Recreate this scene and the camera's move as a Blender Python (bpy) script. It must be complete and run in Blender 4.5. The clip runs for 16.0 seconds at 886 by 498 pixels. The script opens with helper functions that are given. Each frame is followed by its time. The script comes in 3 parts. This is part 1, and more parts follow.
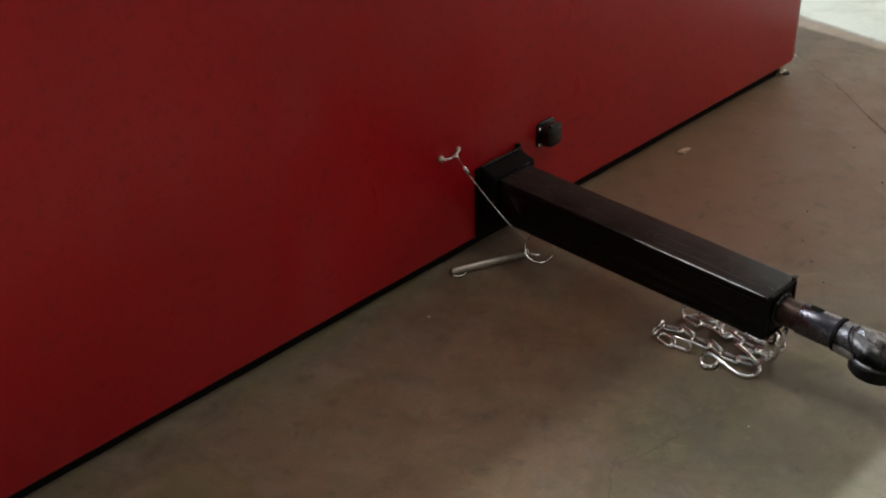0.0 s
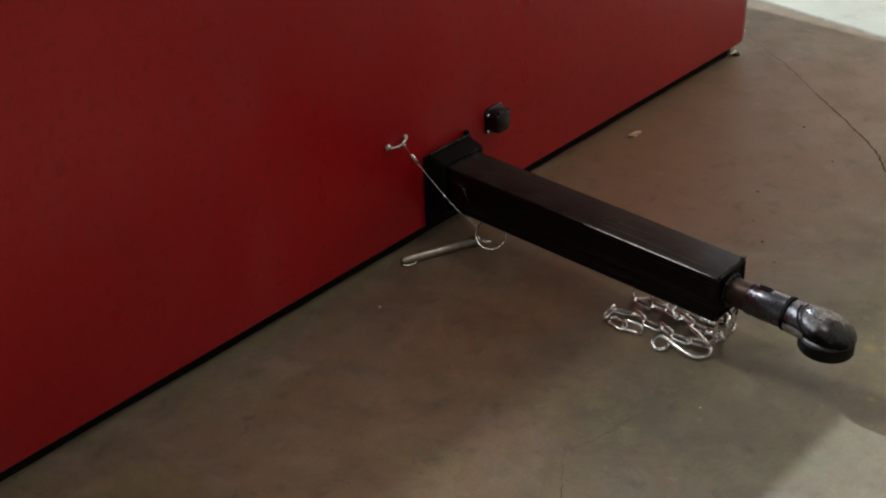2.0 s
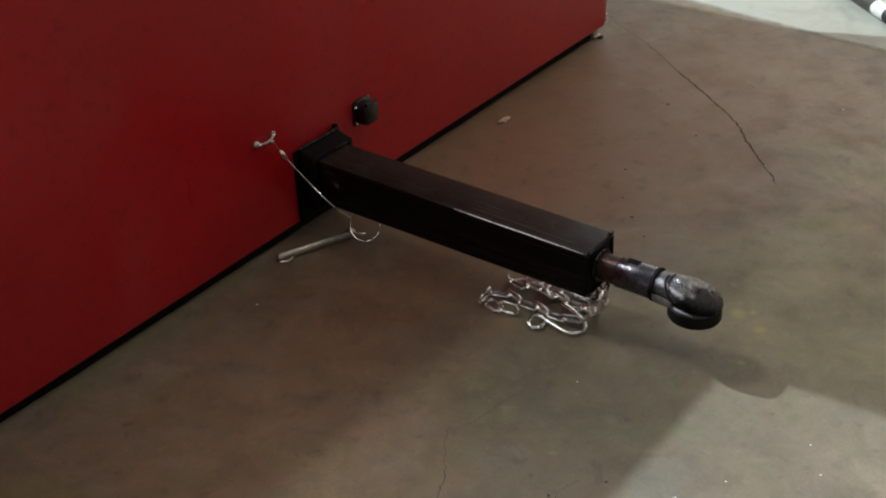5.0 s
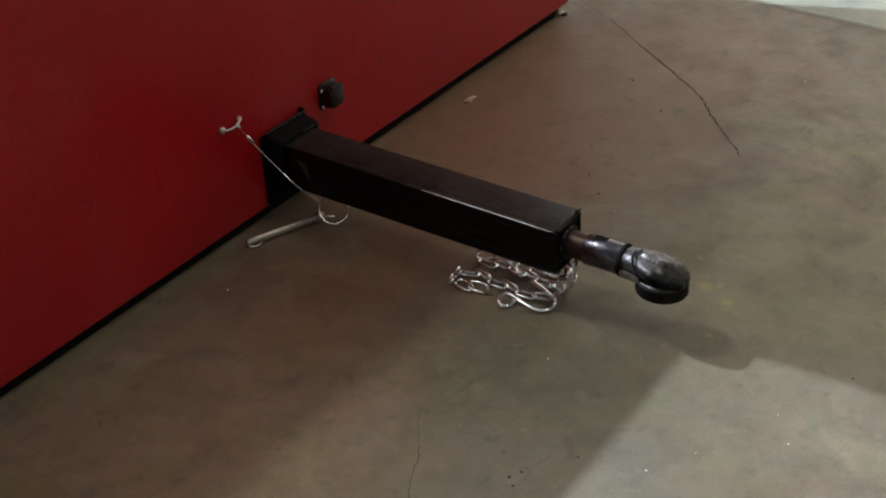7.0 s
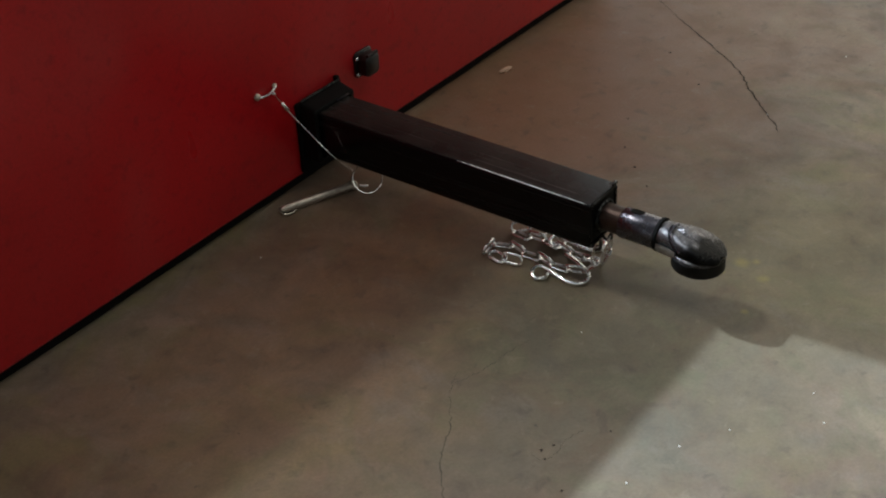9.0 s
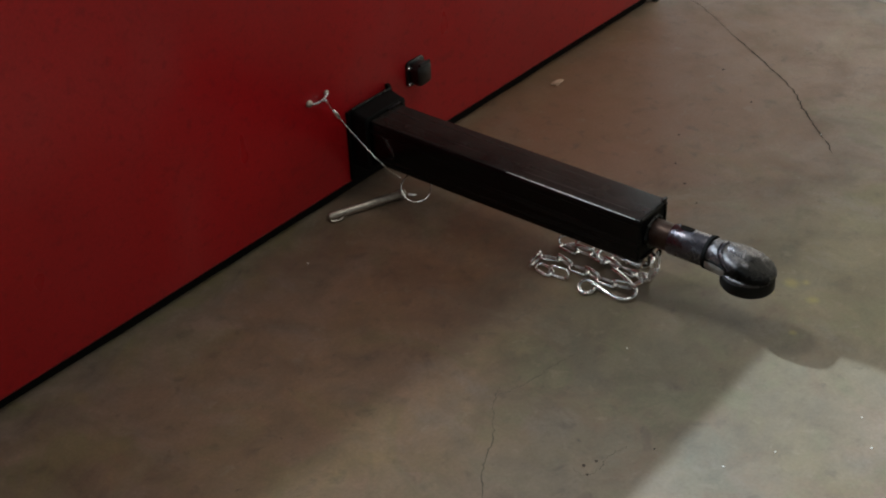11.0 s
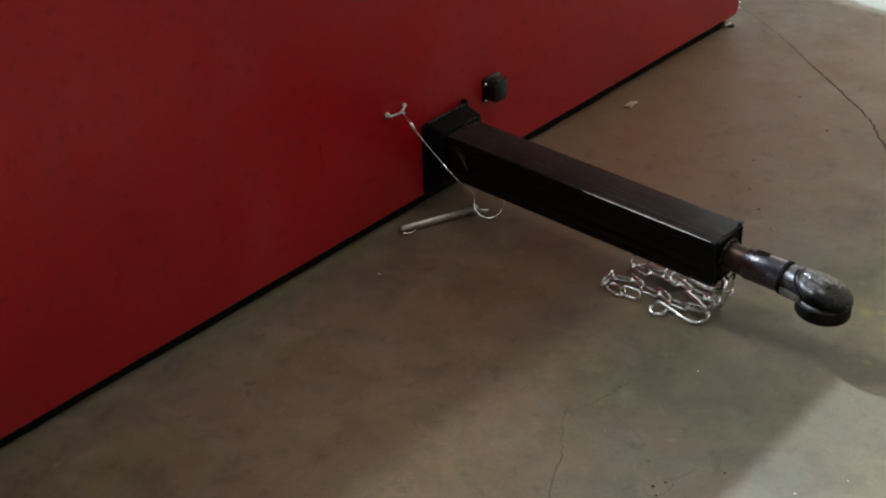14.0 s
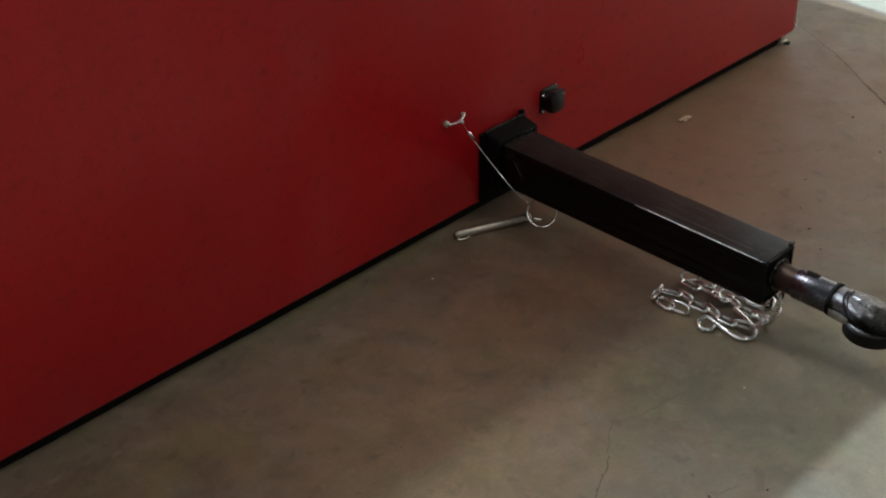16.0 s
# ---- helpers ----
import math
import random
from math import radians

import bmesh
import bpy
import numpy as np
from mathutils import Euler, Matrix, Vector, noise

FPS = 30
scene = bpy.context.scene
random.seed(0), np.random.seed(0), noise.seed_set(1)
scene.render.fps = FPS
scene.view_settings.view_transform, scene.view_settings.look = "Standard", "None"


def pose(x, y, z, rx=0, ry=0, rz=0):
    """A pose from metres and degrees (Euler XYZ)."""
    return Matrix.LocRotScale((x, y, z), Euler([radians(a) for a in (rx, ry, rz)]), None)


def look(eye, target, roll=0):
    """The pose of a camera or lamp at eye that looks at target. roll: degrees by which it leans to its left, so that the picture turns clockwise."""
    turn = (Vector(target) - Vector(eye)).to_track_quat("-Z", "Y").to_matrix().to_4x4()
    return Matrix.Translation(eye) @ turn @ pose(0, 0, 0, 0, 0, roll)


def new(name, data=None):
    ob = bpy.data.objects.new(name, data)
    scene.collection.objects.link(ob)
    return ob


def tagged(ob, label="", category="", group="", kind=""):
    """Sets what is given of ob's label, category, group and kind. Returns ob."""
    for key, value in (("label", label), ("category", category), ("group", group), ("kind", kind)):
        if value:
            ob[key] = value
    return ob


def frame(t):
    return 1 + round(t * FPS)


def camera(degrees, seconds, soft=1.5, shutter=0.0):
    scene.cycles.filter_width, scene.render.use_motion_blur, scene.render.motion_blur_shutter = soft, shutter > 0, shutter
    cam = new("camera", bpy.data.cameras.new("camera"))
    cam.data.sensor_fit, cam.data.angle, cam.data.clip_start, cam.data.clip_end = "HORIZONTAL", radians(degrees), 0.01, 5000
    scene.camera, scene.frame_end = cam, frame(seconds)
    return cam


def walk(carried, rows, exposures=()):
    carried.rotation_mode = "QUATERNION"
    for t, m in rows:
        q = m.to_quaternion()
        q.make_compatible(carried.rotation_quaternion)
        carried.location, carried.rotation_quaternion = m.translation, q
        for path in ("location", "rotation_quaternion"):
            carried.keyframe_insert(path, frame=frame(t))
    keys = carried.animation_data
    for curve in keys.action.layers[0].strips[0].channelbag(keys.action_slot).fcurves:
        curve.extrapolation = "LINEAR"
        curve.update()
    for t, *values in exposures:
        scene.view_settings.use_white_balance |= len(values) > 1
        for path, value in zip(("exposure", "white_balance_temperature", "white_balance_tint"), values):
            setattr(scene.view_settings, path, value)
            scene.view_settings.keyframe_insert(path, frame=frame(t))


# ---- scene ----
cam = camera(37.7, 16.0, soft=2.0)
PATH = [
    (0, (-1.792, -1.643, 1.479), (-0.574, -0.447, 0.439), -1.0),
    (0.5, (-1.778, -1.65, 1.462), (-0.556, -0.455, 0.424), -1.2),
    (1, (-1.77, -1.647, 1.469), (-0.547, -0.463, 0.42), -1.3),
    (1.5, (-1.767, -1.64, 1.463), (-0.534, -0.47, 0.41), -1.3),
    (2, (-1.757, -1.662, 1.466), (-0.511, -0.506, 0.412), -1.6),
    (2.5, (-1.76, -1.662, 1.466), (-0.491, -0.532, 0.411), -1.5),
    (3, (-1.758, -1.668, 1.476), (-0.473, -0.563, 0.414), -1.4),
    (3.5, (-1.763, -1.672, 1.468), (-0.457, -0.589, 0.409), -1.5),
    (4, (-1.759, -1.686, 1.455), (-0.436, -0.619, 0.402), -1.8),
    (4.5, (-1.754, -1.692, 1.47), (-0.421, -0.648, 0.406), -1.8),
    (5, (-1.748, -1.708, 1.454), (-0.4, -0.677, 0.396), -2.2),
    (5.2, (-1.742, -1.72, 1.47), (-0.397, -0.694, 0.403), -2.3),
    (7.3, (-1.753, -1.718, 1.464), (-0.396, -0.737, 0.371), -2.8),
    (7.5, (-1.754, -1.711, 1.456), (-0.4, -0.732, 0.357), -2.6),
    (8, (-1.755, -1.708, 1.457), (-0.418, -0.723, 0.342), -2.7),
    (8.5, (-1.749, -1.715, 1.454), (-0.429, -0.714, 0.333), -2.9),
    (9, (-1.75, -1.7, 1.458), (-0.437, -0.693, 0.334), -2.7),
    (11.5, (-1.755, -1.687, 1.457), (-0.479, -0.612, 0.354), -2.2),
    (12, (-1.763, -1.673, 1.457), (-0.491, -0.592, 0.357), -2.0),
    (12.5, (-1.759, -1.68, 1.468), (-0.501, -0.582, 0.366), -1.8),
    (13, (-1.77, -1.674, 1.459), (-0.514, -0.564, 0.368), -1.9),
    (13.5, (-1.772, -1.674, 1.461), (-0.527, -0.549, 0.372), -1.8),
    (14, (-1.79, -1.668, 1.448), (-0.545, -0.532, 0.371), -1.5),
    (14.5, (-1.808, -1.667, 1.481), (-0.579, -0.523, 0.395), -0.9),
    (15, (-1.829, -1.673, 1.475), (-0.605, -0.511, 0.402), -0.8),
    (15.5, (-1.832, -1.664, 1.496), (-0.621, -0.497, 0.413), -0.5),
    (16, (-1.834, -1.668, 1.498), (-0.633, -0.491, 0.415), -0.4),
]
walk(cam, [(t, look(eye, target, roll)) for t, eye, target, roll in PATH],
     exposures=[(0.0, -0.20, 6500, 10), (4.0, -0.28, 6480, 9.5), (8.5, -0.36, 6250, 7.5), (12.5, -0.20, 6150, 6.5), (16.0, -0.12, 6150, 5.5)])

# ---------------------------------------------------------------- light
world = bpy.data.worlds.new("world")
scene.world = world
world.use_nodes = True
world.node_tree.nodes["Background"].inputs[0].default_value = (0.75, 0.85, 1.0, 1)
world.node_tree.nodes["Background"].inputs[1].default_value = 0.05


def lamp(name, kind, place, power, colour, **values):
    data = bpy.data.lights.new(name, kind)
    data.energy, data.color = power, colour
    for key, value in values.items():
        if key == "size":
            data.shadow_soft_size = value
        elif key == "wide":
            data.shape, data.size, data.size_y = "RECTANGLE", value[0], value[1]
    ob = new(name, data)
    ob.matrix_basis = place
    return ob


HALL = (1.0, 0.93, 0.80)
lamp("high_bay_lamp_rear", "POINT", pose(-0.13, 4.27, 5.0), 3800, (0.77, 0.885, 1.0), size=0.05)
lamp("high_bay_lamp_middle", "POINT", pose(-0.5, 2.4, 5.2), 400, HALL, size=0.18)
# next two: unseen fill lamps, added to brighten the panel and floor
lamp("fill_lamp_front", "POINT", pose(0.9, -2.2, 5.0), 165, HALL, size=1.0)
lamp("fill_lamp_far", "POINT", pose(-4.5, -5.0, 5.0), 112, HALL, size=0.2)
# added area lamp at an assumed doorway, filling the right side
lamp("door_fill", "AREA", look((4.5, -1.0, 1.85), (0, -1.0, 1.0)), 86, (1.0, 0.89, 0.725), wide=(4.2, 3.4))


# ---------------------------------------------------------------- materials
def material(name):
    mat = bpy.data.materials.new(name)
    mat.use_nodes = True
    tree = mat.node_tree
    return mat, tree, tree.nodes["Principled BSDF"]


def node(tree, kind, **inputs):
    n = tree.nodes.new(kind)
    for key, value in inputs.items():
        n.inputs[key.replace("_", " ")].default_value = value
    return n


def noise_of(tree, coords, scale, detail=4.0, rough=0.55, stretch=None, distort=0.0):
    n = node(tree, "ShaderNodeTexNoise", Scale=scale, Detail=detail, Roughness=rough, Distortion=distort)
    if stretch:
        m = tree.nodes.new("ShaderNodeMapping")
        m.inputs["Scale"].default_value = stretch
        tree.links.new(coords, m.inputs["Vector"])
        coords = m.outputs["Vector"]
    tree.links.new(coords, n.inputs["Vector"])
    return n.outputs["Fac"]


def ramp(tree, source, *stops):
    r = tree.nodes.new("ShaderNodeValToRGB")
    while len(r.color_ramp.elements) < len(stops):
        r.color_ramp.elements.new(0.5)
    for e, (at, colour) in zip(r.color_ramp.elements, stops):
        e.position = at
        e.color = (*colour, 1) if isinstance(colour, tuple) else (colour, colour, colour, 1)
    tree.links.new(source, r.inputs["Fac"])
    return r.outputs["Color"]


def blend(tree, factor, a, b, mode="MIX"):
    m = tree.nodes.new("ShaderNodeMix")
    m.data_type, m.blend_type = "RGBA", mode
    for slot, value in ((0, factor), (6, a), (7, b)):
        if isinstance(value, (int, float)):
            m.inputs[slot].default_value = value
        elif isinstance(value, tuple):
            m.inputs[slot].default_value = (*value, 1)
        else:
            tree.links.new(value, m.inputs[slot])
    return m.outputs[2]


def bumped(tree, bsdf, source, strength, depth):
    b = node(tree, "ShaderNodeBump", Strength=strength, Distance=depth)
    tree.links.new(source, b.inputs["Height"])
    tree.links.new(b.outputs["Normal"], bsdf.inputs["Normal"])


def object_coords(tree):
    return tree.nodes.new("ShaderNodeTexCoord").outputs["Object"]


def stain(tree, co, wobble, tone, centre, radius, colour, amount):
    """A patch of another tone with an uneven rim."""
    far = tree.nodes.new("ShaderNodeVectorMath")
    far.operation = "DISTANCE"
    tree.links.new(co, far.inputs[0])
    far.inputs[1].default_value = (*centre, 0)
    m = tree.nodes.new("ShaderNodeMath")
    m.operation = "MULTIPLY_ADD"
    tree.links.new(wobble, m.inputs[0])
    m.inputs[1].default_value = radius * 1.5
    tree.links.new(far.outputs["Value"], m.inputs[2])
    mask = ramp(tree, m.outputs[0], (min(0.95, radius * 1.05), amount), (min(1.0, radius * 1.95), 0.0))
    return blend(tree, mask, tone, colour)


def concrete():
    mat, tree, bsdf = material("stained_concrete")
    co = object_coords(tree)
    broad = noise_of(tree, co, 1.5, 3, 0.5, distort=0.8)
    patch = noise_of(tree, co, 4.5, 6, 0.62, distort=1.2)
    cloud = noise_of(tree, co, 9.0, 4, 0.58, distort=0.3)
    grain = noise_of(tree, co, 160.0, 3, 0.6)
    tone = ramp(tree, broad, (0.34, (0.124, 0.094, 0.068)), (0.50, (0.144, 0.119, 0.094)), (0.64, (0.148, 0.136, 0.110)))
    tone = blend(tree, ramp(tree, patch, (0.42, 0.0), (0.66, 0.80)), tone, (0.218, 0.178, 0.146))
    olive = noise_of(tree, co, 2.7, 5, 0.7, distort=1.4)
    tone = blend(tree, ramp(tree, olive, (0.48, 0.0), (0.62, 0.72)), tone, (0.160, 0.144, 0.078))
    # brown near the panel, partly its red bounce put into the colour
    tone = stain(tree, co, patch, tone, (-0.16, -0.38), 0.36, (0.182, 0.104, 0.065), 0.85)
    tone = stain(tree, co, patch, tone, (0.60, -0.24), 0.48, (0.190, 0.104, 0.062), 0.90)
    tone = stain(tree, co, patch, tone, (1.12, -0.28), 0.46, (0.205, 0.119, 0.072), 0.85)
    tone = stain(tree, co, patch, tone, (1.22, -0.62), 0.34, (0.262, 0.200, 0.165), 0.75)
    # grey of the lamp-lit floor put into this patch
    tone = stain(tree, co, patch, tone, (-0.02, -1.22), 0.28, (0.200, 0.178, 0.146), 0.60)
    tone = stain(tree, co, olive, tone, (0.30, -0.98), 0.36, (0.150, 0.140, 0.078), 0.75)
    # olive made darker to paint in the weaker light here
    tone = stain(tree, co, olive, tone, (-0.16, -0.78), 0.34, (0.112, 0.106, 0.076), 0.80)
    tone = stain(tree, co, patch, tone, (-0.62, -0.42), 0.36, (0.238, 0.164, 0.108), 0.75)
    # paler grey, again the lamp-lit floor painted in
    tone = stain(tree, co, patch, tone, (-0.46, -0.94), 0.32, (0.205, 0.184, 0.146), 0.60)
    tone = stain(tree, co, patch, tone, (-0.14, -0.92), 0.40, (0.122, 0.116, 0.086), 0.55)
    tone = blend(tree, ramp(tree, cloud, (0.26, 0.34), (0.50, 0.0)), tone, (0.072, 0.055, 0.042))
    # mottling: hand-wide clouds of grey, ochre and rust, and finer ones of tone alone
    hue = noise_of(tree, co, 4.2, 5, 0.6, distort=0.9)
    tone = blend(tree, 0.95, tone, ramp(tree, hue, (0.30, (0.46, 0.48, 0.48)), (0.42, (0.52, 0.49, 0.47)), (0.52, (0.55, 0.50, 0.455)), (0.60, (0.51, 0.51, 0.43)), (0.72, (0.61, 0.57, 0.50))), "OVERLAY")
    mottle = noise_of(tree, co, 11.0, 6, 0.65, distort=0.8)
    tone = blend(tree, 0.66, tone, ramp(tree, mottle, (0.30, 0.36), (0.70, 0.62)), "OVERLAY")
    rust = noise_of(tree, co, 3.2, 5, 0.7, distort=1.0)
    tone = blend(tree, ramp(tree, rust, (0.54, 0.0), (0.70, 0.40)), tone, (0.176, 0.102, 0.066))
    smear = noise_of(tree, co, 7.0, 6, 0.7, stretch=(1.0, 0.6, 1.0), distort=0.3)
    tone = blend(tree, ramp(tree, smear, (0.56, 0.0), (0.72, 0.40)), tone, (0.240, 0.211, 0.187))
    tone = stain(tree, co, patch, tone, (0.52, -0.26), 0.46, (0.228, 0.122, 0.072), 0.66)
    tone = stain(tree, co, patch, tone, (1.02, -0.34), 0.46, (0.220, 0.126, 0.076), 0.60)
    spots = noise_of(tree, co, 21.0, 5, 0.6, distort=0.4)
    tone = blend(tree, ramp(tree, spots, (0.28, 0.45), (0.42, 0.0)), tone, (0.066, 0.052, 0.040))
    tone = blend(tree, ramp(tree, spots, (0.62, 0.0), (0.74, 0.45)), tone, (0.262, 0.221, 0.165))
    for centre, size in (((0.230, -0.910), 0.017), ((0.200, -0.967), 0.014), ((0.246, -0.932), 0.009), ((0.088, -0.982), 0.008), ((0.180, -0.890), 0.008)):
        tone = stain(tree, co, spots, tone, centre, size, (0.31, 0.265, 0.06), 0.50)
    pits = noise_of(tree, co, 38.0, 2, 0.5)
    tone = blend(tree, ramp(tree, pits, (0.21, 0.6), (0.27, 0.0)), tone, (0.050, 0.042, 0.036))
    tone = blend(tree, 0.20, tone, ramp(tree, grain, (0.3, 0.30), (0.7, 0.72)), "OVERLAY")
    tree.links.new(tone, bsdf.inputs["Base Color"])
    gloss = ramp(tree, cloud, (0.3, 0.60), (0.7, 0.42))
    tree.links.new(gloss, bsdf.inputs["Roughness"])
    bumped(tree, bsdf, blend(tree, 0.15, cloud, grain), 0.22, 0.004)
    return mat


def pale_floor():
    mat, tree, bsdf = material("pale_lit_floor")
    co = object_coords(tree)
    worn = noise_of(tree, co, 5.0, 7, 0.7, distort=0.7)
    fine = noise_of(tree, co, 40.0, 4, 0.6)
    tone = ramp(tree, worn, (0.25, (0.24, 0.24, 0.19)), (0.5, (0.335, 0.340, 0.282)), (0.75, (0.380, 0.388, 0.325)))
    tone = blend(tree, ramp(tree, fine, (0.28, 0.5), (0.42, 0.0)), tone, (0.26, 0.25, 0.19))
    tree.links.new(tone, bsdf.inputs["Base Color"])
    bsdf.inputs["Roughness"].default_value = 0.5
    bumped(tree, bsdf, fine, 0.15, 0.002)
    return mat


def soft_edge_tone(name, dark, light):
    mat, tree, bsdf = material(name)
    co = object_coords(tree)
    scuff = noise_of(tree, co, 26.0, 6, 0.7)
    tree.links.new(ramp(tree, scuff, (0.38, dark), (0.62, light)), bsdf.inputs["Base Color"])
    bsdf.inputs["Roughness"].default_value = 0.6
    bumped(tree, bsdf, scuff, 0.15, 0.002)
    return mat


def red_paint():
    mat, tree, bsdf = material("red_enamel")
    co = object_coords(tree)
    broad = noise_of(tree, co, 1.6, 4, 0.6, distort=0.5)
    dust_sheen = noise_of(tree, co, 5.0, 3, 0.5, stretch=(1, 1, 0.6))
    grain = noise_of(tree, co, 140.0, 3, 0.6)
    haze = noise_of(tree, co, 2.6, 5, 0.65, distort=1.0)
    tone = ramp(tree, broad, (0.3, (0.322, 0.0045, 0.008)), (0.7, (0.425, 0.0065, 0.011)))
    tone = blend(tree, ramp(tree, haze, (0.45, 0.0), (0.72, 0.15)), tone, (0.32, 0.036, 0.040))
    tone = blend(tree, ramp(tree, dust_sheen, (0.52, 0.0), (0.78, 0.16)), tone, (0.34, 0.09, 0.08))
    smudge = noise_of(tree, co, 48.0, 4, 0.6)
    tone = blend(tree, ramp(tree, smudge, (0.30, 0.55), (0.46, 0.0)), tone, (0.215, 0.003, 0.008))
    tone = blend(tree, 0.2, tone, ramp(tree, grain, (0.35, 0.3), (0.65, 0.7)), "OVERLAY")
    tree.links.new(tone, bsdf.inputs["Base Color"])
    tree.links.new(ramp(tree, dust_sheen, (0.3, 0.27), (0.7, 0.37)), bsdf.inputs["Roughness"])
    bsdf.inputs["Specular IOR Level"].default_value = 0.5
    dents = noise_of(tree, co, 1.9, 1.0, 0.4)
    bumped(tree, bsdf, blend(tree, 0.008, dents, grain), 0.30, 0.02)
    return mat


def painted_steel(name, colour, rough, worn=(0.16, 0.15, 0.14), amount=0.35, stretch=(1, 1, 1), dust_sheen=None):
    mat, tree, bsdf = material(name)
    bsdf.inputs["Specular IOR Level"].default_value = 0.2
    co = object_coords(tree)
    scuff = noise_of(tree, co, 16.0, 8, 0.7, stretch=stretch)
    fine = noise_of(tree, co, 120.0, 4, 0.6)
    tone = blend(tree, ramp(tree, scuff, (0.55, 0.0), (0.75, amount)), colour, worn)
    if dust_sheen:
        # grey sheen of the light painted on what faces up, broken by noise
        axes = tree.nodes.new("ShaderNodeSeparateXYZ")
        tree.links.new(tree.nodes.new("ShaderNodeNewGeometry").outputs["Normal"], axes.inputs[0])
        top_sheen = blend(tree, ramp(tree, axes.outputs["Z"], (0.80, 0.0), (0.97, 1.0)), (0, 0, 0), ramp(tree, noise_of(tree, co, 22.0, 6, 0.65), (0.30, 0.35), (0.70, 0.95)))
        tone = blend(tree, top_sheen, tone, dust_sheen)
    tree.links.new(tone, bsdf.inputs["Base Color"])
    tree.links.new(ramp(tree, scuff, (0.35, rough), (0.7, min(1, rough + 0.2))), bsdf.inputs["Roughness"])
    bumped(tree, bsdf, fine, 0.12, 0.001)
    return mat


def bare_metal(name, colour, rough, stain, amount=0.5, metallic=1.0, scale=35.0, relief=0.0012):
    mat, tree, bsdf = material(name)
    co = object_coords(tree)
    blot = noise_of(tree, co, scale, 7, 0.7)
    fine = noise_of(tree, co, 260.0, 3, 0.6)
    tone = blend(tree, ramp(tree, blot, (0.45, 0.0), (0.70, amount)), colour, stain)
    tree.links.new(tone, bsdf.inputs["Base Color"])
    bsdf.inputs["Metallic"].default_value = metallic
    tree.links.new(ramp(tree, blot, (0.3, rough), (0.75, min(1, rough + 0.3))), bsdf.inputs["Roughness"])
    bumped(tree, bsdf, blend(tree, 0.5, blot, fine), 0.2 if relief < 0.002 else 0.6, relief)
    return mat


def plain(name, colour, rough, metallic=0.0, grain=60.0):
    mat, tree, bsdf = material(name)
    n = noise_of(tree, object_coords(tree), grain, 5, 0.65)
    dark = tuple(c * 0.72 for c in colour)
    tree.links.new(ramp(tree, n, (0.3, dark), (0.6, colour)), bsdf.inputs["Base Color"])
    bsdf.inputs["Roughness"].default_value, bsdf.inputs["Metallic"].default_value = rough, metallic
    bumped(tree, bsdf, n, 0.1, 0.001)
    return mat


CONCRETE, PALE, RED = concrete(), pale_floor(), red_paint()
# in-between tones that paint the soft edge of the bright strip
SOFT_INNER = soft_edge_tone("soft_light_edge_inner", (0.19, 0.175, 0.135), (0.29, 0.28, 0.23))
SOFT_OUTER = soft_edge_tone("soft_light_edge_outer", (0.140, 0.118, 0.092), (0.190, 0.168, 0.132))
BLACK = painted_steel("black_enamel", (0.003, 0.0028, 0.003), 0.15, (0.022, 0.021, 0.021), 0.5, (5, 0.12, 5), (0.027, 0.023, 0.021))
BLACK_MOUNT = painted_steel("black_mount_paint", (0.0020, 0.0019, 0.0021), 0.48, (0.014, 0.013, 0.012), 0.4)
BLACK_MOUNT.node_tree.nodes["Principled BSDF"].inputs["Specular IOR Level"].default_value = 0.12
WELD = bare_metal("painted_weld", (0.006, 0.006, 0.006), 0.16, (0.06, 0.055, 0.05), 0.5, 0.0)
BEAD = painted_steel("glossy_bead_paint", (0.004, 0.004, 0.004), 0.20, (0.030, 0.028, 0.026), 0.5)
RUSTY = bare_metal("rusty_pipe", (0.050, 0.028, 0.020), 0.24, (0.024, 0.010, 0.007), 0.9, 0.6)
COLLAR = bare_metal("dark_machined_steel", (0.125, 0.122, 0.145), 0.14, (0.035, 0.028, 0.032), 0.8, 0.95)
JAW = bare_metal("pale_cast_steel", (0.46, 0.46, 0.45), 0.42, (0.12, 0.11, 0.10), 0.7, 0.5, 60.0)
# bright metal for the painted highlight along the beam
HIGHLIGHT = bare_metal("bright_highlight_metal", (0.85, 0.90, 0.90), 0.30, (0.12, 0.12, 0.12), 0.8, 1.0, 25.0)
ZINC = bare_metal("bright_zinc", (0.96, 0.97, 0.98), 0.11, (0.34, 0.35, 0.37), 0.45, 1.0, 30.0, 0.0004)
PIN = bare_metal("dull_zinc", (0.52, 0.47, 0.41), 0.36, (0.25, 0.20, 0.17), 0.6)
# near-black that puts the dark of gaps and holes into colour
SHADE = plain("gap_shade_black", (0.004, 0.004, 0.004), 0.85)
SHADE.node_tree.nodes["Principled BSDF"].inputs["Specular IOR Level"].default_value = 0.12


